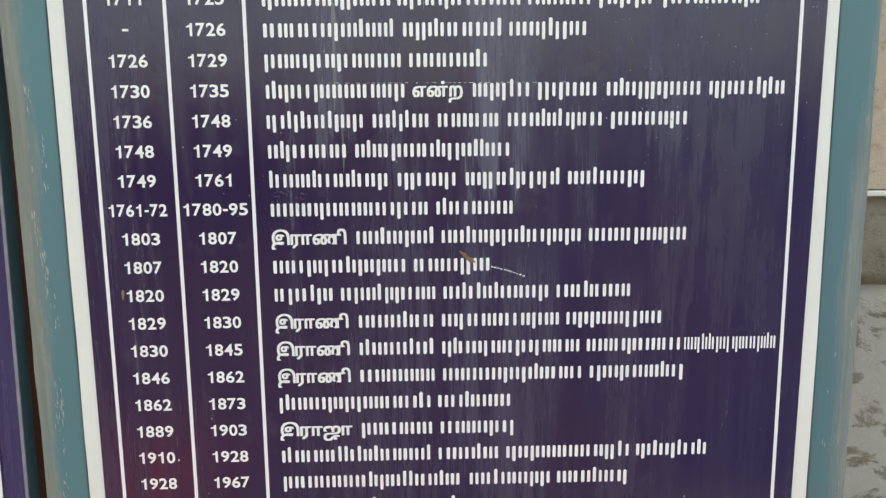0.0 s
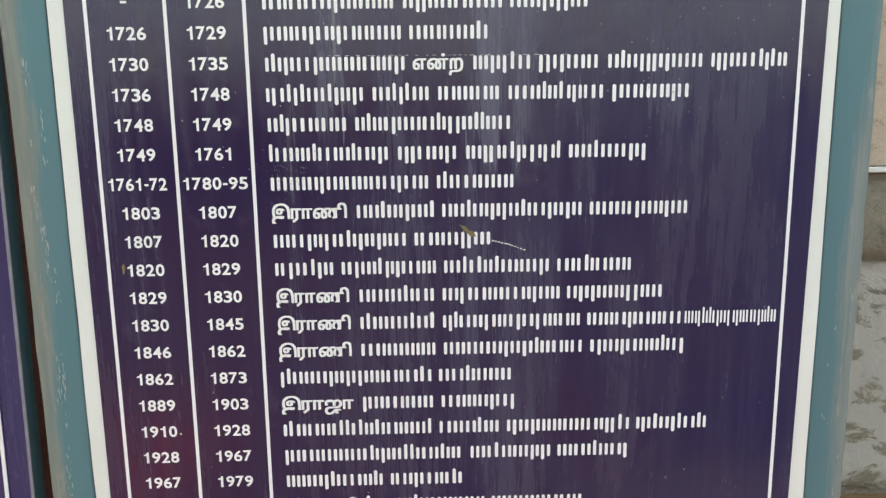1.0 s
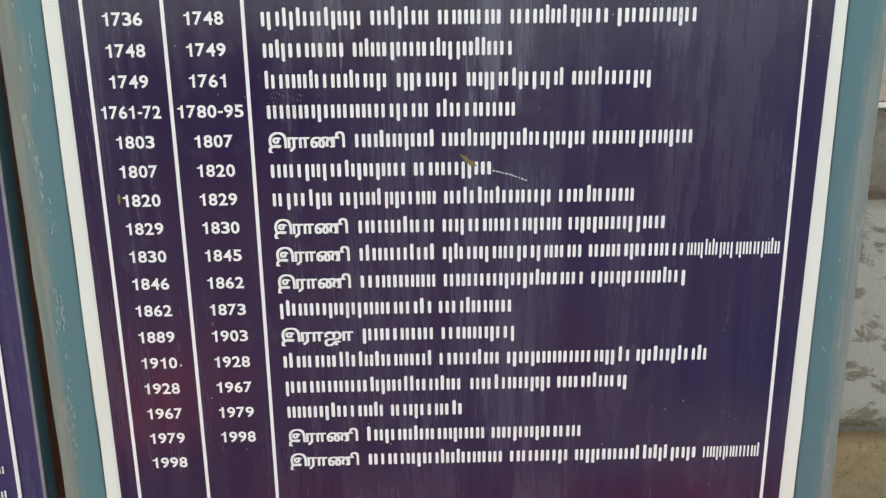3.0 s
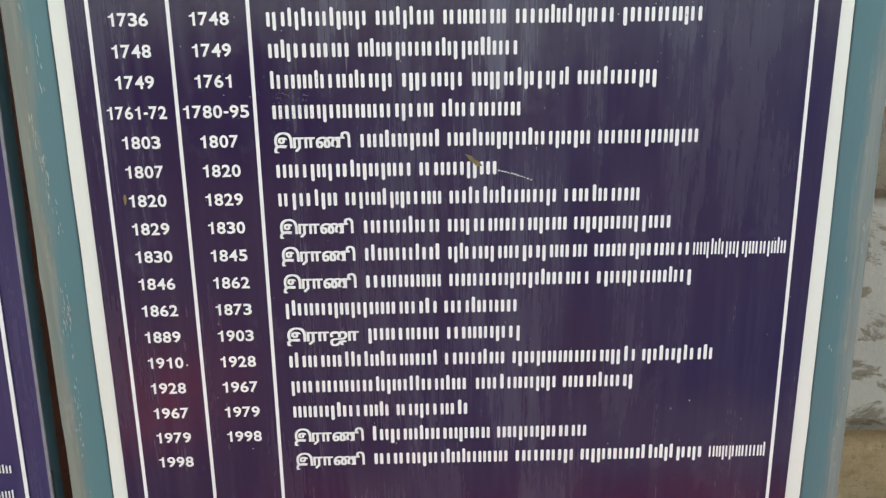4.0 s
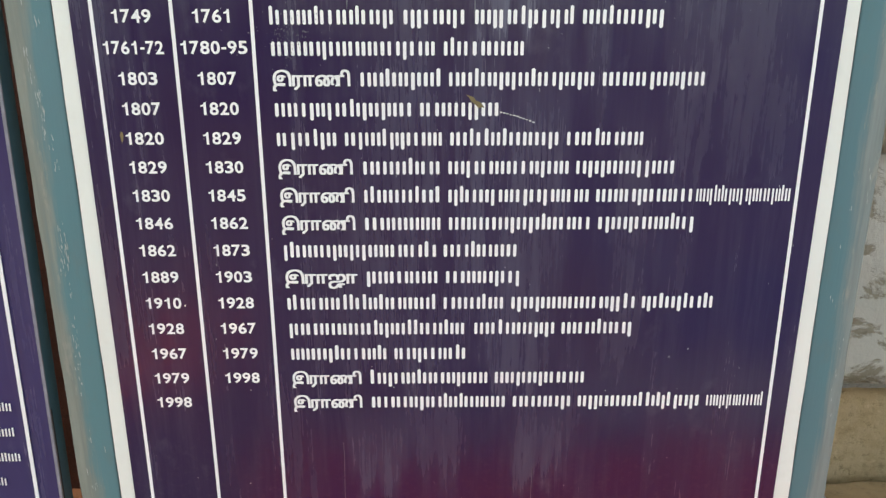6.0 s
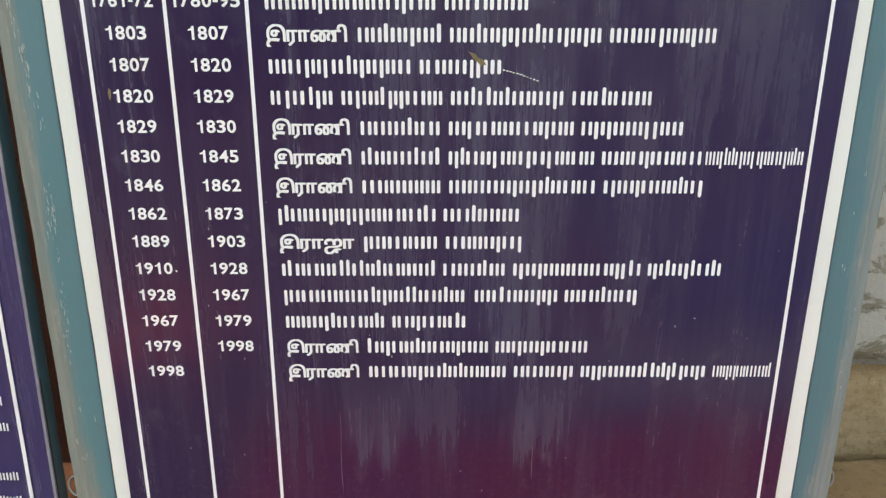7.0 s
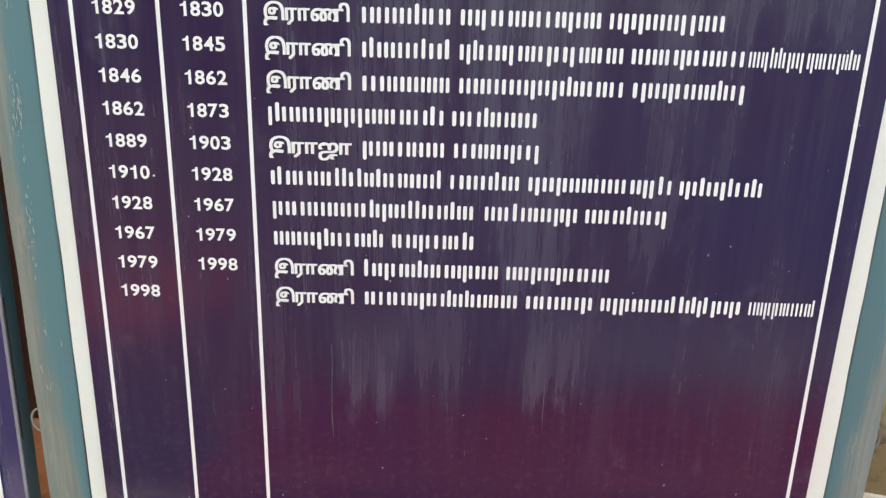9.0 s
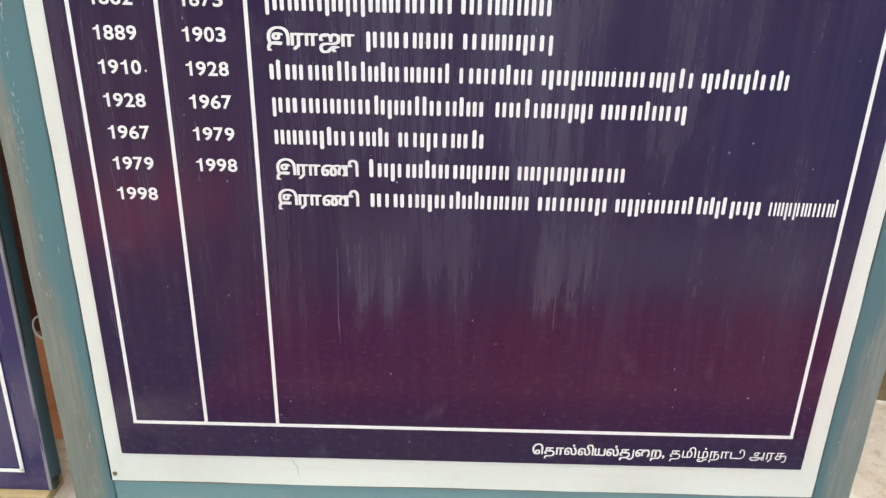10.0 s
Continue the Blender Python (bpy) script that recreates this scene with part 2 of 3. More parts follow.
GROUND = stone("courtyard_earth", ((0.068, 0.056, 0.058), (0.086, 0.072, 0.074), (0.052, 0.042, 0.044)), (0.5, 0.47, 0.4), 0.0)


# ---- mesh helpers ----
def part(name, bm, material, parent=None, label="", origin=None):
    """Links a bmesh as one mesh object, under a thing if one is given."""
    data = bpy.data.meshes.new(name)
    bm.to_mesh(data)
    bm.free()
    data.materials.append(material)
    ob = new(name, data)
    ob.parent = parent
    if origin:
        ob.location = origin
    return tagged(ob, label)


def add_box(bm, lo, hi, bevel=0.0, segments=2):
    made = bmesh.ops.create_cube(bm, size=1.0)["verts"]
    for v in made:
        v.co = Vector((lo[i] + (v.co[i] + 0.5) * (hi[i] - lo[i]) for i in range(3)))
    if bevel:
        edges = list({e for v in made for e in v.link_edges})
        bmesh.ops.bevel(bm, geom=edges, offset=bevel, segments=segments, affect="EDGES", profile=0.5)
    return bm


def box(lo, hi, bevel=0.0, segments=2):
    return add_box(bmesh.new(), lo, hi, bevel, segments)


def structure(name, bm, material, label, category):
    return tagged(part(name, bm, material), label, category, kind="structure")


# ---- the court: paving, roof over the boards, walls; partly unseen, added for light and reflections ----
structure("ground", box((-300, -300, -0.3), (300, 300, -0.012)), GROUND, "bare earth of the open court", "ground")
structure("floor", box((-5.0, -0.36, -0.012), (6.0, 1.1, 0.0)), FLOOR, "worn pale stone floor mottled with tan and limewash", "floor")


def patch(x0, x1, y0, y1, ragged, seed, rise=0.002):
    """A worn patch of paving with a wandering edge, a few millimetres thick."""
    bm = bmesh.new()
    n = 30
    ring = []
    for i in range(4 * n):
        side, f = divmod(i, n)
        f /= n
        x, y = ((x0 + (x1 - x0) * f, y0), (x1, y0 + (y1 - y0) * f), (x1 - (x1 - x0) * f, y1), (x0, y1 - (y1 - y0) * f))[side]
        push = Vector((noise.noise((x * 2.6 + seed, y * 2.6, 1)), noise.noise((x * 2.6, y * 2.6 + seed, 2)))) * ragged
        ring.append((x + push.x, y + push.y))
    top = [bm.verts.new((x, y, rise)) for x, y in ring]
    low = [bm.verts.new((x, y, -0.012)) for x, y in ring]
    bm.faces.new(top)
    for i in range(4 * n):
        j = (i + 1) % (4 * n)
        bm.faces.new((low[i], low[j], top[j], top[i]))
    return bm


structure("red_floor_strip", patch(-0.02, 5.8, -0.88, -0.10, 0.15, 3.0), REDFLOOR, "worn dull red oxide strip of floor before the boards", "floor")
# invented brighter strip that lifts the red mirrored near the board's foot
structure("red_floor_edge", patch(-0.02, 5.8, -0.45, -0.08, 0.09, 6.0, 0.006), REDEDGE, "unseen paler red strip added to brighten the reflection low on the board", "floor")
# invented grey strip, out of view, greys the lowest reflection and bounce
structure("floor_edge", patch(-0.30, 5.8, -0.27, -0.06, 0.05, 4.0, 0.010), REFLECT_GREY, "unseen grey strip added to grey the reflection low on the board", "floor")
structure("red_paving", patch(-0.98, -0.33, -1.95, -1.22, 0.12, 9.0), REDEDGE, "worn square of red oxide paving in the court", "floor")
structure("pavement", patch(1.00, 2.3, -1.42, -0.97, 0.10, 5.0), PAVING, "patch of pale grey cement paving in the court", "pavement")
# added out of view so the board's right side mirrors something bluish
structure("pavement_east", patch(1.35, 9.0, -7.7, -1.55, 0.25, 8.0), REFLECT_GROUND, "unseen blue-grey ground added to cool the board's reflection", "pavement")
structure("floor_tiled", patch(-4.9, 0.5, 0.22, 0.66, 0.05, 7.0), TERRACOTTA, "dull terracotta floor by the foot of the wall", "floor")
# roof and end walls are out of view, added to shape the daylight
structure("ceiling", box((-5.0, 0.19, 3.20), (6.0, 1.1, 3.35)), LIMEWALL, "unseen roof slab added to shade the boards and back wall", "ceiling")
structure("wall_west", box((-5.3, -0.02, -0.012), (-5.0, 1.1, 3.35)), LIMEWALL, "unseen end wall added to close the roofed strip", "wall")
structure("wall_east", box((6.0, -0.02, -0.012), (6.3, 1.1, 3.35)), LIMEWALL, "unseen end wall added to close the roofed strip", "wall")
# two invented walls, never in view, whose tones colour the enamel's reflection
structure("court_wall_west", box((-16, -8.4, -0.012), (0.35, -8.0, 1.75)), REFLECT_WEST, "unseen dark wall added for the board's reflection, west of the gap", "wall")
structure("court_wall_east", box((2.45, -8.4, -0.012), (17, -8.0, 1.75)), REFLECT_EAST, "unseen blue wall added to tint the board's reflection, east of the gap", "wall")
structure("floor_east", patch(0.8, 5.9, 0.42, 0.67, 0.11, 2.0), BROWNFLOOR, "brown trodden floor at the foot of the stone wall", "floor")

# the back wall: plaster above, a pale string course, stone courses below
BACK = 0.65
structure("wall_north", box((-5.0, BACK + 0.03, 0.0), (6.0, BACK + 0.4, 3.2)), MORTAR, "old stone wall with tan plaster over limewashed courses", "wall")
wall = bpy.data.objects["wall_north"]
part("plaster", box((0.9, BACK - 0.005, 1.184), (6.0, BACK + 0.03, 3.2)), PLASTER, wall, "smooth tan plaster")
part("string_course", box((0.9, BACK - 0.012, 1.167), (6.0, BACK + 0.03, 1.181), 0.003), BORDER, wall, "thin white string course")
# its dark red has the shade seen between the boards mixed in
part("red_plaster", box((-5.0, BACK - 0.005, 0.0), (0.9, BACK + 0.03, 3.2)), REDWALL_SHADED, wall, "red plaster with the shade behind the boards in its colour")

# ---- the list board ----
X_LEFT, X_RIGHT = -0.0585, 1.1805      # edges of the painted sheet
Z_LOW, Z_HIGH = -0.127, 1.74           # its lower and upper edge, from the lowest rule
ROW_STEP = 0.0469


def sheet(width, height, ripple, seed):
    """A thin painted metal sheet, nailed on along its edges, whose rim lifts a little. Its front lies at y = 0."""
    bm = bmesh.new()
    nx, nz = 40, 60
    rows = []
    for back in (0, 1):
        rows.append([])
        for k in range(nz + 1):
            line = []
            for i in range(nx + 1):
                x, z = width * i / nx, height * k / nz
                rim = max(0.0, 1 - min(x, width - x, z, height - z) / 0.03)
                lift = rim * ripple * (0.5 + noise.noise((x * 5 + seed, z * 5, seed)))
                edge = 0.0
                if i in (0, nx):
                    edge = 0.0009 * noise.noise((seed, z * 14, 2))
                low = 0.0012 * noise.noise((x * 11, seed, 4)) if k in (0, nz) else 0.0
                line.append(bm.verts.new((x + edge, -max(0.0, lift) + back * 0.0018, z + low)))
            rows[back].append(line)
    for back in (0, 1):
        g = rows[back]
        for k in range(nz):
            for i in range(nx):
                q = (g[k][i], g[k][i + 1], g[k + 1][i + 1], g[k + 1][i])
                bm.faces.new(q if not back else q[::-1])
    rim = [(0, i) for i in range(nx)] + [(k, nx) for k in range(nz)] + [(nz, i) for i in range(nx, 0, -1)] + [(k, 0) for k in range(nz, 0, -1)]
    for a, b in zip(rim, rim[1:] + rim[:1]):
        bm.faces.new((rows[0][b[0]][b[1]], rows[0][a[0]][a[1]], rows[1][a[0]][a[1]], rows[1][b[0]][b[1]]))
    for f in bm.faces:
        f.smooth = False
    return bm


def bar(length, inner, outer, depth, seed):
    """A sawn and planed wooden bar along z, its arrises rounded and slightly worn."""
    bm = box((-inner, 0, 0), (outer, depth, length), 0.005, 3)
    bmesh.ops.bisect_plane(bm, geom=bm.verts[:] + bm.edges[:] + bm.faces[:], plane_co=((outer - inner) * 0.5, 0, 0), plane_no=(1, 0, 0))
    for k in range(1, 40):
        bmesh.ops.bisect_plane(bm, geom=bm.verts[:] + bm.edges[:] + bm.faces[:], plane_co=(0, 0, length * k / 40), plane_no=(0, 0, 1))
    for v in bm.verts:
        if abs(v.co.x) > max(inner, outer) * 0.85:
            v.co.x += 0.0022 * noise.noise((seed, v.co.z * 9, 1)) + 0.0012 * noise.noise((seed, v.co.z * 40, 5))
        if v.co.y < depth * 0.3:
            v.co.y += 0.0012 * noise.noise((v.co.x * 20, v.co.z * 6, seed))
    for f in bm.faces:
        f.smooth = True
    return bm


DIGITS = {}


def digit(sign):
    """One painted figure as points and faces in a cell 1 wide and 1 high."""
    if sign not in DIGITS:
        if sign == "-":
            DIGITS[sign] = ([(0.12, 0.36), (0.88, 0.36), (0.88, 0.53), (0.12, 0.53)], [(0, 1, 2, 3)])
        elif sign == "1":
            DIGITS[sign] = ([(0.47, 0.0), (0.73, 0.0), (0.73, 1.0), (0.54, 1.0), (0.47, 0.87), (0.35, 0.81), (0.16, 0.78), (0.16, 0.66), (0.47, 0.68)], [(0, 1, 2, 3, 4, 8), (4, 5, 6, 7, 8)])
        else:
            data = bpy.data.curves.new("letters", "FONT")
            data.body, data.offset, data.resolution_u = sign, 0.023, 5
            ob = new("letters", data)
            bpy.context.view_layer.update()
            mesh = bpy.data.meshes.new_from_object(ob.evaluated_get(bpy.context.evaluated_depsgraph_get()))
            bpy.data.objects.remove(ob)
            xs, ys = [v.co.x for v in mesh.vertices], [v.co.y for v in mesh.vertices]
            points = [(0.05 + 0.90 * (v.co.x - min(xs)) / (max(xs) - min(xs)), (v.co.y - min(ys)) / (max(ys) - min(ys))) for v in mesh.vertices]
            DIGITS[sign] = (points, [tuple(p.vertices) for p in mesh.polygons])
    return DIGITS[sign]


def year(text, x, z, width, parent, height=0.0200):
    cells = sum(0.62 if c == "-" else 1.0 for c in text)
    cell, points, faces, at = width / cells, [], [], 0.0
    for c in text:
        wide = cell * (0.62 if c == "-" else 1.0)
        p, f = digit(c)
        start = len(points)
        points += [(at + px * wide * 0.97, 0.0, py * height) for px, py in p]
        faces += [tuple(start + i for i in face) for face in f]
        at += wide
    mesh = bpy.data.meshes.new("year")
    mesh.from_pydata(points, [], faces)
    mesh.materials.append(LETTER)
    ob = new("year", mesh)
    ob.parent, ob.location = parent, (x, -0.0020, z - height / 2)
    return ob


# strokes that close a letter, from its right end: a joined vowel below, a foot between two stems, a rising loop, a hook below
STROKES = {
    1: ((-0.16, 0.02), (-0.18, -0.14), (-0.05, -0.23), (0.14, -0.20), (0.25, -0.06), (0.26, 0.54)),
    2: ((-0.475, 0.20), (-0.46, 0.08), (-0.38, 0.03), (-0.12, 0.03), (-0.05, 0.10)),
    3: ((-0.10, 0.035), (0.12, 0.035), (0.28, 0.10), (0.38, 0.28), (0.38, 0.52), (0.29, 0.70), (0.15, 0.74), (0.06, 0.62), (0.07, 0.46)),
    4: ((-0.06, 0.32), (0.12, 0.32), (0.13, 0.04), (0.11, -0.10), (0.02, -0.18), (-0.12, -0.17)),
}


def line_of_signs(runs, x0, x1, base, bold, pen, parent, high=0.026, label="white painted line of the department", thicken=0.0):
    """A line in a script whose letters join: runs of the built-in font, some closed by a joined vowel sign drawn as a bent stroke."""
    meshes, at = [], 0.0
    for text, tail in runs:
        if text == " ":
            at += 0.35
            continue
        data = bpy.data.curves.new("letters", "FONT")
        data.body, data.offset, data.resolution_u = text, bold, 3
        ob = new("letters", data)
        bpy.context.view_layer.update()
        mesh = bpy.data.meshes.new_from_object(ob.evaluated_get(bpy.context.evaluated_depsgraph_get()))
        bpy.data.objects.remove(ob)
        left, right = min(v.co.x for v in mesh.vertices), max(v.co.x for v in mesh.vertices)
        for v in mesh.vertices:
            v.co.x += at - left
        at += right - left
        meshes.append((mesh, at, tail))
        at += (0.1, 0.42, 0.1, 0.46, 0.3, -0.16)[tail]
    scale = (x1 - x0) / (at - 0.1 if not runs[-1][1] else at - 0.12)
    for mesh, end, tail in meshes:
        bm = bmesh.new()
        bm.from_mesh(mesh)
        if thicken:   # a second and third pass of the brush beside the first
            first = bm.verts[:] + bm.edges[:] + bm.faces[:]
            for k, (dx, dy) in enumerate(((1, 0.5), (-1, 0.5), (1, -0.5), (-1, -0.5))):
                again = bmesh.ops.duplicate(bm, geom=first)["geom"]
                bmesh.ops.translate(bm, verts=[g for g in again if isinstance(g, bmesh.types.BMVert)], vec=(dx * thicken, dy * thicken, 0.2 * (k + 1)))
        if tail in STROKES:
            way = STROKES[tail]
            way = [Vector((end + x, y)) for x, y in way]
            sides = []
            for i, p in enumerate(way):
                d = (way[min(i + 1, len(way) - 1)] - way[max(i - 1, 0)]).normalized()
                n = Vector((-d.y, d.x)) * (pen * 1.9)
                sides.append((bm.verts.new((p.x + n.x, p.y + n.y, 1)), bm.verts.new((p.x - n.x, p.y - n.y, 1))))
            for p, q in zip(sides, sides[1:]):
                bm.faces.new((p[0], p[1], q[1], q[0]))
        for v in bm.verts:
            v.co = Vector((x0 + v.co.x * scale, -0.0030 - 0.0005 * v.co.z, base + v.co.y * high))
        part("lettering", bm, LETTER, parent, label)


def word_bars(x0, x1, z, parent, narrow=False, dice=random.Random(3)):
    """Plain upright bars in place of a word, of its length, height and weight."""
    bm = bmesh.new()
    count = max(3, round((x1 - x0) / (0.0058 if narrow else 0.0100)))
    shares = [dice.choice((0.88, 0.94, 1.0, 1.0, 1.06, 1.28)) for _ in range(count)]
    at = x0
    for k, share in enumerate(shares):
        pitch = (x1 - x0) * share / (sum(shares) - 0.44 * shares[-1])
        wide = min(pitch * 0.60, 0.0032 if narrow else 0.0056 * dice.uniform(0.9, 1.08))
        l, r, d, u = at, at + wide, z - 0.0108, z + 0.0108
        pick = dice.random()
        if pick < 0.09:
            u += 0.0060
        elif pick < 0.22:
            d -= 0.0060
        c = 0.3 * wide
        ring = ((l + c, d), (r - c, d), (r, d + c), (r, u - c), (r - c, u), (l + c, u), (l, u - c), (l, d + c))
        bm.faces.new([bm.verts.new((px, -0.0020, pz)) for px, pz in ring])
        at += pitch
    return part("text_bar", bm, LETTER, parent)


# titles and joining words that stand in the list: letters, left and right end of the word
QUEEN = (("\u0b87", 0), ("\u0bb0\u0bbe", 0), ("\u0ba3", 5), ("\u0bbf", 0))
TITLES = {8: QUEEN, 11: QUEEN, 12: QUEEN, 13: QUEEN, 19: QUEEN, 20: QUEEN, 15: (("\u0b87", 0), ("\u0bb0\u0bbe", 0), ("\u0b9c", 0), ("\u0bbe", 0))}
ALIAS = (("\u0b8e", 0), ("\u0ba9\u0bcd", 0), ("\u0bb1", 0))


ROWS = [  # first year, second year, the words' left and right ends
    ("1711", "1725", (0.272, 0.471), (0.482, 0.581), (0.590, 0.674), (0.686, 0.785), (0.798, 0.881), (0.899, 1.051)),
    ("-", "1726", (0.272, 0.474), (0.490, 0.644), (0.657, 0.780)),
    ("1726", "1729", (0.272, 0.485), (0.499, 0.622)),
    ("1730", "1735", (0.272, 0.490), (0.504, 0.585), (0.599, 0.689), (0.703, 0.797), (0.813, 0.965), (0.978, 1.101)),
    ("1736", "1748", (0.271, 0.424), (0.439, 0.528), (0.543, 0.639), (0.655, 0.807), (0.821, 0.943)),
    ("1748", "1749", (0.271, 0.395), (0.410, 0.657)),
    ("1749", "1761", (0.271, 0.461), (0.477, 0.571), (0.587, 0.739), (0.753, 0.877)),
    ("1761-72", "1780-95", (0.271, 0.525), (0.539, 0.663)),
    ("1803", "1807", (0.271, 0.394), (0.408, 0.533), (0.547, 0.776), (0.789, 0.949)),
    ("1807", "1820", (0.271, 0.486), (0.501, 0.625)),
    ("1820", "1829", (0.271, 0.366), (0.380, 0.535), (0.549, 0.723), (0.737, 0.860)),
    ("1829", "1830", (0.271, 0.393), (0.408, 0.532), (0.546, 0.741), (0.754, 0.913)),
    ("1830", "1845", (0.271, 0.394), (0.408, 0.531), (0.546, 0.776), (0.789, 0.947), (0.954, 1.030, 1), (1.036, 1.110, 1)),
    ("1846", "1862", (0.271, 0.394), (0.408, 0.533), (0.547, 0.781), (0.795, 0.953)),
    ("1862", "1873", (0.271, 0.525), (0.538, 0.661)),
    ("1889", "1903", (0.271, 0.394), (0.408, 0.529), (0.542, 0.666)),
    ("1910", "1928", (0.271, 0.524), (0.538, 0.640), (0.654, 0.866), (0.878, 1.000)),
    ("1928", "1967", (0.272, 0.575), (0.591, 0.729), (0.742, 0.864)),
    ("1967", "1979", (0.272, 0.438), (0.452, 0.575)),
    ("1979", "1998", (0.272, 0.395), (0.409, 0.615), (0.628, 0.785)),
    ("1998", "", (0.272, 0.395), (0.410, 0.648), (0.661, 0.763), (0.777, 0.993), (1.007, 1.107, 1)),
]


def list_board():
    board = tagged(new("sign_board"), "tall purple board of white painted years, worn teal wooden frame", "sign")
    board.location = (0, 0, LIFT)
    part("panel", sheet(X_RIGHT - X_LEFT, Z_HIGH - Z_LOW, 0.0022, 1.7), BORDER, board, "cream painted metal sheet", (X_LEFT, 0, Z_LOW))
    paint = box((-0.033, -0.0016, -0.0675), (1.1500, -0.0001, Z_HIGH - 0.06))
    for v in paint.verts:
        if v.co.x > 1 and v.co.z > 1:
            v.co.x += 0.0135   # painted out of square: the cream margin narrows upwards
    field = part("field", paint, PURPLE, board, "glossy dark purple painted field")
    top = Z_HIGH - 0.12
    for x in (0.0, 0.122, 0.244, 1.12):
        part("rule", box((x - 0.0028, -0.0021, 0.0028), (x + 0.0028, -0.0012, top)), LETTER, field, "white painted rule")
    for z in (0.0, top + 0.003):
        part("rule", box((-0.0031, -0.0021, z - 0.0031), (1.1231, -0.0012, z + 0.0031)), LETTER, field, "white painted rule")
    for i, (first, second, *words) in enumerate(ROWS):
        z = 0.413 + ROW_STEP * (len(ROWS) - 1 - i)
        if first == "-":
            part("dash", box((0.0545, -0.0021, z - 0.0018), (0.0640, -0.0016, z + 0.0018)), LETTER, field)
        elif len(first) == 4:
            year(first, 0.0275, z, 0.0640, field)
        else:
            year(first, 0.0095, z, 0.0965, field)
        if len(second) == 4:
            year(second, 0.1510, z, 0.0640, field)
        elif second:
            year(second, 0.1285, z, 0.1070, field)
        for k, (x0, x1, *narrow) in enumerate(words):
            title = TITLES.get(i) if k == 0 else ALIAS if (i, k) == (3, 1) else None
            if title:
                line_of_signs(title, x0, x1 - 0.003, z - 0.0118, 0.0, 0.030, field, 0.0290, "white painted title", 0.034)
            else:
                word_bars(x0, x1, z - 0.0022, field, bool(narrow))
    # the department's line under the table
    line_of_signs((("\u0bc6\u0ba4\u0bbe\u0bb2\u0bcd\u0bb2\u0bbf", 0), ("\u0baf", 2), ("\u0bb2\u0bcd\u0ba4", 1), ("\u0bc8\u0bb1,", 0)), 0.682, 0.909, -0.0462, 0.0, 0.030, field, thicken=0.026)
    line_of_signs((("\u0ba4\u0bae\u0bbf\u0bb4\u0bcd\u0ba8\u0bbe\u0b9f", 3), (" ", 0), ("\u0b85\u0bb0\u0b9a", 4)), 0.919, 1.119, -0.0462, 0.0, 0.022, field, thicken=0.007)
    # frame: two stiles to the floor, a bottom and a top rail between them
    tall = Z_HIGH + 0.07 + LIFT
    right = part("stile", bar(tall, -0.0018, 0.0715, 0.035, 2.0), TEAL_EAST, board, "teal stile rubbed grey along its outer arris", (X_RIGHT, 0.0028, -LIFT))
    left = part("stile", bar(tall, 0.0765, -0.0018, 0.035, 5.0), TEAL, board, "teal stile rubbed grey along its outer arris", (X_LEFT, 0.0028, -LIFT))
    wide = X_RIGHT - X_LEFT + 0.0024
    for z, turn in ((Z_LOW, 90), (Z_HIGH, 90)):
        low = z == Z_LOW
        rail = part("rail", bar(wide, -0.0016 if low else 0.0715, 0.0715 if low else -0.0016, 0.034, 8.0 + z), TEAL_RAIL, board, "teal painted rail")
        rail.matrix_basis = Matrix.Translation((X_LEFT - 0.0012, 0.0032, z)) @ Matrix.Rotation(radians(90), 4, "Y")
    part("backing", box((X_LEFT + 0.022, 0.020, Z_LOW + 0.022), (X_RIGHT - 0.022, 0.026, Z_HIGH - 0.022)), PLANK, board, "plain backing board")
    # damage: a flaked scratch, chips and a nail
    flake = bmesh.new()
    ring = [(0.574, 0.9500), (0.580, 0.9480), (0.585, 0.9465), (0.590, 0.9405), (0.597, 0.9380), (0.603, 0.9295), (0.5985, 0.9300), (0.594, 0.9285), (0.5885, 0.9345), (0.582, 0.9395), (0.578, 0.9460)]
    flake.faces.new([flake.verts.new((x, -0.0024, z)) for x, z in ring])
    part("flake", flake, FLAKE, field, "brown flaked patch in the paint")
    stain = bmesh.new()
    stain.faces.new([stain.verts.new((x, -0.0024, z)) for x, z in ((0.0235, 0.8935), (0.0262, 0.8915), (0.0268, 0.8860), (0.0255, 0.8790), (0.0232, 0.8745), (0.0222, 0.8800), (0.0215, 0.8880))][::-1])
    part("flake", stain, FLAKE, field, "small brown flaked spot")
    scratch = bmesh.new()
    dice = random.Random(11)
    for k in range(11):
        x = 0.628 + 0.0052 * k
        z = 0.922 - 0.0011 * k - 0.00012 * k * k * 0.4
        add_box(scratch, (x, -0.0024, z - dice.uniform(0.0006, 0.0014)), (x + dice.uniform(0.002, 0.0048), -0.0016, z + dice.uniform(0.0005, 0.0012)))
    tagged(part("scratch", scratch, CHIP, field, "pale broken scratch"), kind="stuff")
    chips = bmesh.new()
    for k in range(90):
        x, z = dice.uniform(0.0, 1.14), dice.uniform(-0.05, 1.4)
        r = dice.uniform(0.0005, 0.0013)
        pts = [(x + r * dice.uniform(0.6, 1.2) * math.cos(a), -0.0021, z + r * dice.uniform(0.7, 1.6) * math.sin(a)) for a in (0.2, 1.3, 2.6, 3.8, 5.1)]
        chips.faces.new([chips.verts.new(p) for p in pts][::-1])
    for k in range(80):
        x, z, r = dice.uniform(0.80, 1.145), 1.05 + 0.35 * dice.random() ** 0.8, dice.uniform(0.0004, 0.0011)
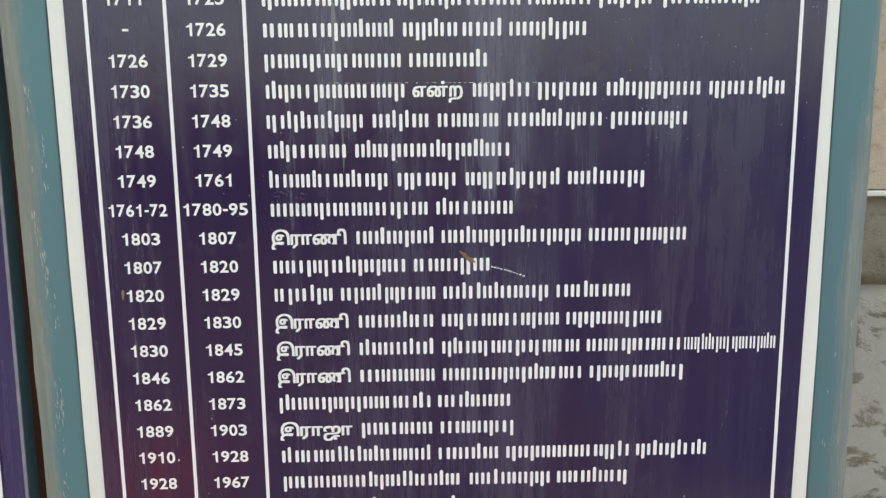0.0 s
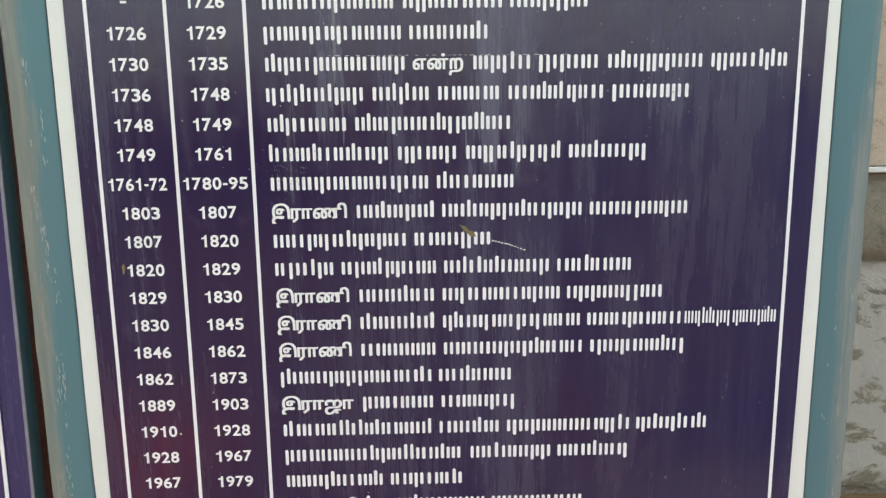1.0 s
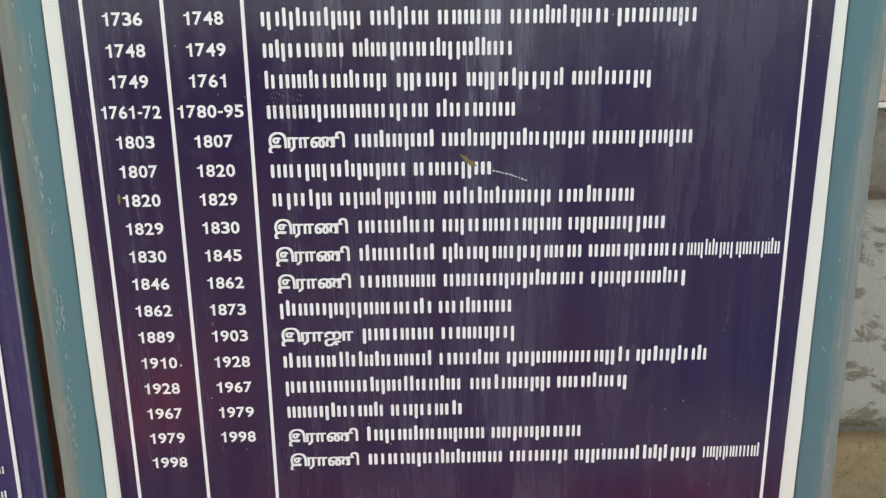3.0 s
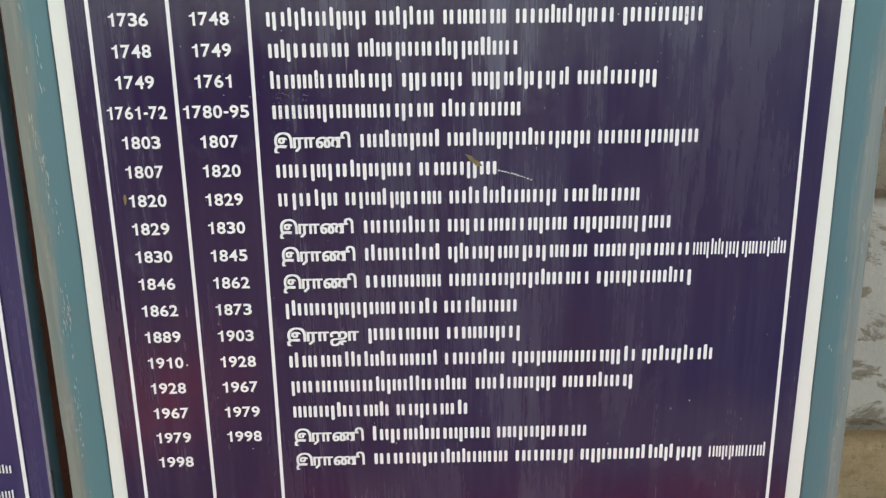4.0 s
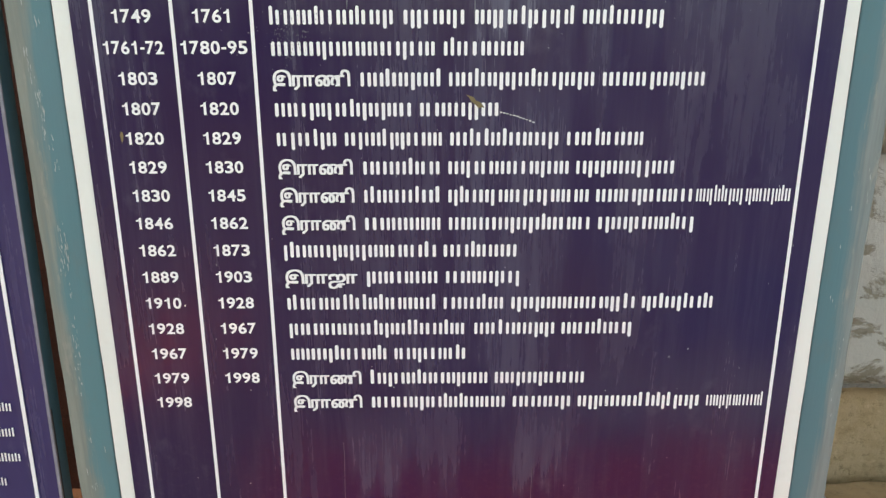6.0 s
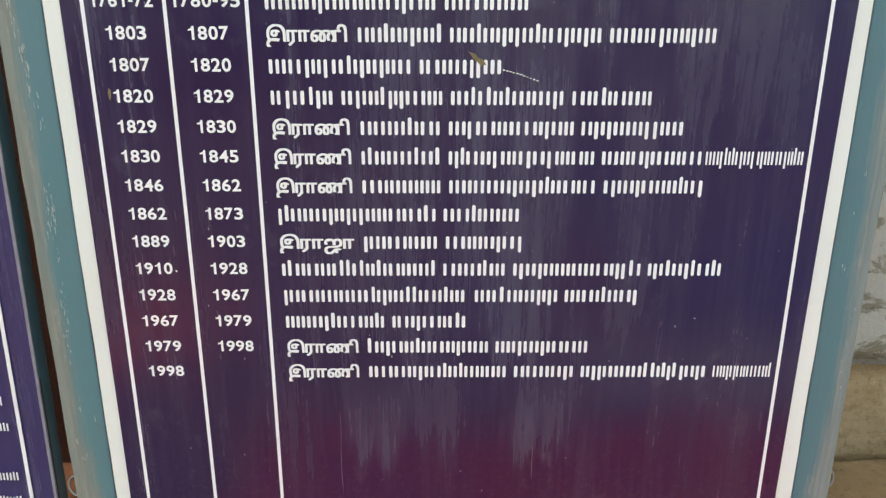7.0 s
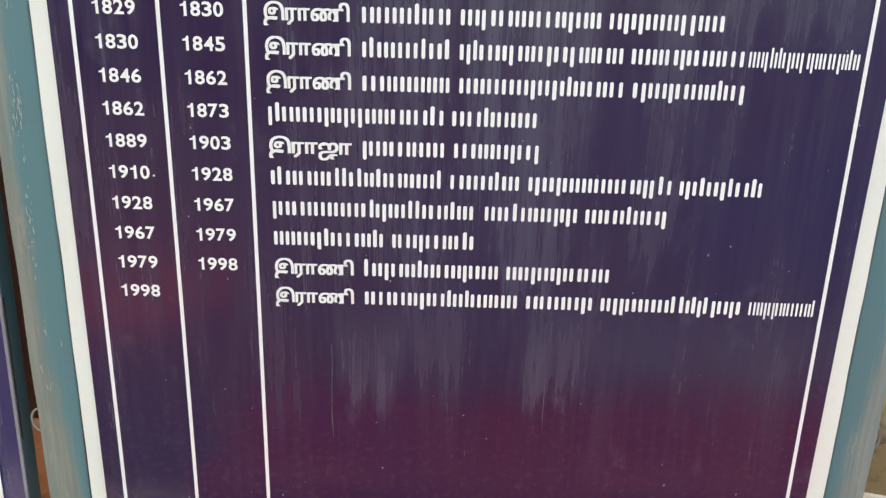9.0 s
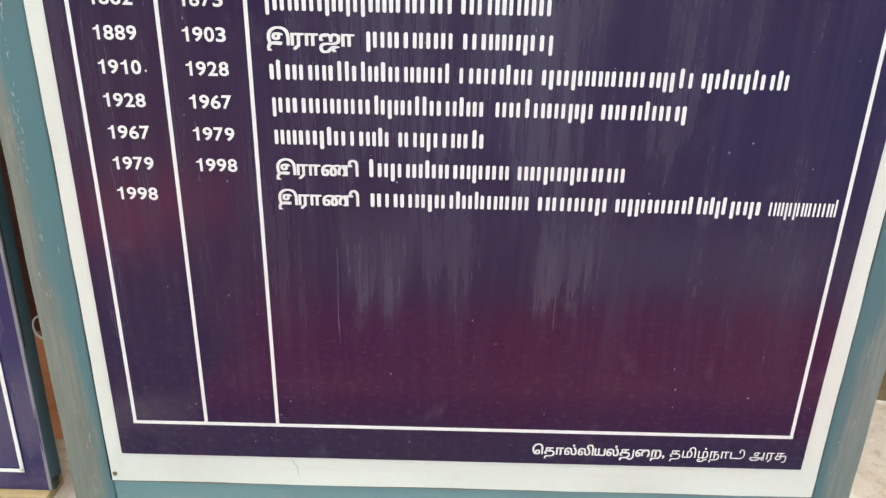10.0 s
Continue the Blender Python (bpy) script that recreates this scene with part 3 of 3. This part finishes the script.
        chips.faces.new([chips.verts.new((x + r * math.cos(a), -0.0021, z + 1.3 * r * math.sin(a))) for a in (5.1, 3.8, 2.6, 1.3, 0.2)])
    tagged(part("paint_speck", chips, SPECK, field, "tiny pale specks of bare paint"), kind="stuff")
    for x, z, w, h, many in ((1.2075, 0.692, 0.002, 0.006, 2), (1.216, 0.760, 0.003, 0.003, 2), (1.204, 0.60, 0.004, 0.006, 3), (1.222, 0.03, 0.003, 0.006, 2), (1.236, 0.47, 0.006, 0.05, 8),
                             (1.205, -0.01, 0.002, 0.002, 2), (1.214, -0.02, 0.002, 0.002, 2), (1.206, -0.075, 0.002, 0.003, 2), (-0.116, 0.272, 0.002, 0.006, 4), (1.240, 0.82, 0.004, 0.06, 7),
                             (-0.104, 0.242, 0.007, 0.008, 6), (-0.102, 0.34, 0.004, 0.012, 4), (-0.078, 0.315, 0.002, 0.004, 2), (-0.090, -0.040, 0.007, 0.014, 6),
                             (-0.104, 0.47, 0.006, 0.030, 8), (-0.100, 0.55, 0.006, 0.045, 14), (-0.100, 0.67, 0.007, 0.050, 26), (-0.092, 0.70, 0.004, 0.030, 12),
                             (-0.090, 0.86, 0.004, 0.030, 10), (-0.100, 0.93, 0.007, 0.050, 22), (-0.110, 1.00, 0.006, 0.040, 12), (-0.085, 1.10, 0.005, 0.05, 12), (-0.105, 1.20, 0.01, 0.06, 12)):
        stile = right if x > 0.5 else left
        bm = bmesh.new()
        for k in range(many):
            cz = z + dice.gauss(0, h * 0.6)
            cx = x + dice.gauss(0, w * 0.5)
            hw = dice.uniform(0.0002, 0.0006 if x > 0.5 else 0.0009)
            hh = hw * dice.uniform(3.0, 10.0) + h * 0.03
            lean = dice.uniform(-0.12, 0.05)
            pts = [(cx + hw * dice.uniform(0.5, 1.3) * math.cos(a) + lean * hh * math.sin(a), 0.0020, cz + hh * dice.uniform(0.6, 1.2) * math.sin(a)) for a in (0.1, 0.9, 1.7, 2.6, 3.5, 4.3, 5.4)]
            bm.faces.new([bm.verts.new(p) for p in pts][::-1])
        bmesh.ops.translate(bm, verts=bm.verts, vec=-stile.location)
        tagged(part("flaked_paint", bm, FLECK, stile, "pale flecks of flaked paint"), kind="stuff")
    # dark strips for grime and shade in the sheet's joint, a rusty lower edge
    for lo, hi in (((X_LEFT - 0.0020, 0.0012, Z_LOW), (X_LEFT - 0.0003, 0.0040, Z_HIGH)), ((X_RIGHT + 0.0003, 0.0012, Z_LOW), (X_RIGHT + 0.0020, 0.0040, Z_HIGH)),
                   ((X_LEFT, 0.0012, Z_HIGH + 0.0003), (X_RIGHT, 0.0040, Z_HIGH + 0.0020))):
        part("joint", box(lo, hi), GRIME_SHADE, board, "dark strip for the grime and shade of the joint")
    # solid black wedge in place of the shade inside the sprung joint
    wedge = box((X_LEFT - 0.0036, 0.0008, Z_LOW), (X_LEFT - 0.0001, 0.0042, 0.34))
    for v in wedge.verts:
        if v.co.z > 0 and v.co.x < X_LEFT - 0.001:
            v.co.x = X_LEFT - 0.0012
    part("joint", wedge, SHADOWGAP, board, "black wedge painted as shade in the joint where the sheet has sprung")
    part("rusty_edge", box((X_LEFT, 0.0006, Z_LOW - 0.0026), (X_RIGHT, 0.0040, Z_LOW - 0.0004)), RUST, board, "rust-brown lower edge")
    crack = bmesh.new()
    way = [(0.262, -0.071), (0.270, -0.084), (0.2735, -0.092), (0.2725, -0.108), (0.2735, -0.124)]
    for p, q in zip(way, way[1:]):
        crack.faces.new([crack.verts.new(v) for v in ((p[0], -0.0006, p[1]), (q[0], -0.0006, q[1]), (q[0] + 0.0007, -0.0006, q[1]), (p[0] + 0.0007, -0.0006, p[1]))])
    part("crack", crack, RUST, board, "fine brown crack in the border")
    # a long hair scratch and pale runs down the field
    hair = bmesh.new()
    for k in range(46):
        x = 0.372 + 0.0085 * k
        if dice.random() < 0.72:
            z = 1.2205 - 0.00004 * k
            add_box(hair, (x, -0.0020, z), (x + dice.uniform(0.003, 0.0085), -0.0014, z + dice.uniform(0.0003, 0.0007)))
    tagged(part("scratch", hair, CHIP, field, "long hair scratch"), kind="stuff")
    for x, top, low, wide in ((0.380, 1.42, 1.165, 0.0050), (0.391, 1.17, 1.075, 0.0022), (0.525, 1.42, 1.33, 0.0022), (0.588, 1.12, 1.06, 0.002), (0.972, 1.150, 1.085, 0.0007), (0.995, 1.185, 1.083, 0.0007), (0.356, 0.33, 0.16, 0.0010), (0.700, 0.31, 0.19, 0.0008)):
        run = bmesh.new()
        edge = []
        for k in range(25):
            z = top + (low - top) * k / 24
            half = wide * (0.55 + 0.5 * noise.noise((x * 50, z * 30, 1))) * (1 if k < 21 else (24 - k) / 4 + 0.05)
            mid = x + 0.0035 * noise.noise((x * 9, z * 14, 3))
            edge.append((run.verts.new((mid - half, -0.0019, z)), run.verts.new((mid + half, -0.0019, z))))
        for p, q in zip(edge, edge[1:]):
            run.faces.new((p[0], q[0], q[1], p[1]))
        part("paint_run", run, DRIP, field, "pale dried run on the paint")
    spot = bmesh.new()
    for k in range(170):
        x, z, r = dice.gauss(0.305, 0.022), dice.gauss(1.035, 0.022), dice.uniform(0.0003, 0.0009)
        spot.faces.new([spot.verts.new((x + r * math.cos(a), -0.0020, z + 1.7 * r * math.sin(a))) for a in (5.1, 3.8, 2.6, 1.3, 0.2)])
    tagged(part("scuff", spot, DRIP, field, "pale scuffed patch"), kind="stuff")
    dot = bmesh.new()
    dot.faces.new([dot.verts.new((0.0965 + 0.0017 * math.cos(a), -0.0023, 0.596 + 0.002 * math.sin(a))) for a in (5.1, 3.8, 2.6, 1.3, 0.2)])
    part("chip", dot, CHIP, field, "pale chip beside a year")
    nail = bmesh.new()
    bmesh.ops.create_uvsphere(nail, u_segments=12, v_segments=8, radius=0.0042)
    for v in nail.verts:
        v.co.y *= 0.45
    part("nail", nail, plain("rusty_nail", (0.20, 0.17, 0.11), 0.6, 0.4), board, "rusty nail head", (-0.051, -0.003, -0.111))
    for x, z, lean in ((-0.135, 0.172, 1), (1.2465, 0.183, -1)):
        ring = bmesh.new()
        rings, sides = 18, 8
        loops = []
        for i in range(rings + 1):
            a = radians(-95 + 190 * i / rings)
            c = Vector((-lean * 0.0145 * math.cos(a), 0.0, 0.0205 * math.sin(a)))
            out = Vector((-lean * math.cos(a), 0, math.sin(a)))
            loops.append([ring.verts.new(c + 0.0019 * (math.cos(b) * out + math.sin(b) * Vector((0, 1, 0)))) for b in (2 * math.pi * j / sides for j in range(sides))])
        for p, q in zip(loops, loops[1:]):
            for j in range(sides):
                ring.faces.new((p[j], p[(j + 1) % sides], q[(j + 1) % sides], q[j]))
        stile = right if x > 0.5 else left
        part("wire_loop", ring, WIRE, stile, "bent wire hanging loop", Vector((x, 0.012, z)) - stile.location)
    return board


list_board()


# ---- the neighbouring board ----
def text_board():
    board = tagged(new("sign_board"), "violet text board in dark teal frame on a batten", "sign")
    board.matrix_basis = pose(-0.190, 0.030, 0.021, 0, 0.86, 0)
    part("panel", sheet(1.25, 1.86, 0.0030, 4.2), VIOLET, board, "violet painted metal sheet", (-1.25, 0, 0))
    for lo, hi in (((-0.0485, -0.0042, 0.044), (-0.0420, -0.0026, 1.80)), ((-1.2, -0.0042, 0.0410), (-0.0420, -0.0026, 0.0475))):
        part("rule", box(lo, hi), LETTER, board, "white painted rule")
    # a solid dark strip paints the shade behind the lifted edge
    part("gap", box((0.0006, 0.0012, 0.30), (0.0026, 0.0040, 0.56)), GRIME_SHADE, board, "dark strip standing in for the shade behind the lifted sheet")
    part("hem", box((-0.0040, -0.0032, 0.002), (0.0019, 0.0006, 1.858), 0.0006, 1), plain("grey_hem", (0.24, 0.24, 0.27), 0.5), board, "bare grey turned edge of the sheet")
    dice = random.Random(5)
    for k, end in enumerate((-0.088, -0.064, -0.066, -0.062, -0.095, -0.060, -0.061, -0.09, -0.11, -0.066)):
        z = 0.62 - 0.052 * k if k < 8 else 0.10
        if k == 9:
            continue
        bm = bmesh.new()
        for j in range(50):
            x = end - 0.0062 * (j + 1)
            add_box(bm, (x, -0.0042, z - 0.008), (x + 0.0024, -0.0026, z + 0.008 * dice.uniform(0.7, 1.2)))
        part("text_bar", bm, LETTER, board)
    part("stile", bar(1.86, 0.07, -0.003, 0.044, 3.0), TEAL_DARK, board, "dark teal stile", (0, 0.0028, 0))
    part("stile", bar(1.86, 0.0, 0.07, 0.026, 6.0), TEAL_DARK, board, "dark teal stile", (-1.25, 0.0028, 0))
    part("backing", box((-1.17, 0.012, 0.01), (-0.08, 0.020, 1.85)), PLANK, board, "plain backing board")
    part("wire_tie", box((-0.006, 0.004, -0.004), (0.004, 0.024, 0.014), 0.003), plain("dark_shoe", (0.05, 0.05, 0.045), 0.6), board, "dark worn corner shoe")
    return board


text_board()
tagged(part("wooden_batten", box((-1.46, 0.012, 0.0), (-0.192, 0.075, 0.0205), 0.003), PLANK), "raw yellow-brown wooden batten under the neighbouring board", "plank")

# ---- stones of the back wall ----
def dressed_stone(wide, high, rough, seed):
    """A roughly dressed block: its face a coarse relief that rounds off at the arrises."""
    bm = bmesh.new()
    nx, nz = max(6, round(wide / 0.035)), max(6, round(high / 0.035))
    grid = []
    for k in range(nz + 1):
        line = []
        for i in range(nx + 1):
            x, z = wide * i / nx, high * k / nz
            rim = min(x, wide - x, z, high - z)
            y = 0.012 * max(0.0, 1 - rim / 0.03) ** 2
            y += rough * (noise.noise((x * 6 + seed, z * 6, seed)) + 0.5 * noise.noise((x * 19 + seed, z * 19, seed)))
            line.append(bm.verts.new((x, y, z)))
        grid.append(line)
    for k in range(nz):
        for i in range(nx):
            bm.faces.new((grid[k][i], grid[k][i + 1], grid[k + 1][i + 1], grid[k + 1][i])).smooth = True
    bmesh.ops.solidify(bm, geom=bm.faces[:], thickness=-0.02)
    return bm


dice = random.Random(21)
for low, high, proud, rough, material, cuts in ((0.0, 0.297, 0.016, 0.016, TANSTONE, (0.9, 1.42, 2.35, 3.3, 4.4, 5.5)), (0.303, 0.936, 0.002, 0.004, ASHLAR, (0.9, 1.95, 2.5, 3.6, 4.9)), (0.941, 1.164, 0.0, 0.006, PITTED, (0.9, 2.2, 3.2, 4.0, 5.4))):
    for x0, x1 in zip(cuts, cuts[1:]):
        part("stone", dressed_stone(x1 - x0 - 0.006, high - low, rough, x0 + low), material, wall, "", (x0, BACK - proud + dice.uniform(-0.003, 0.003), low))
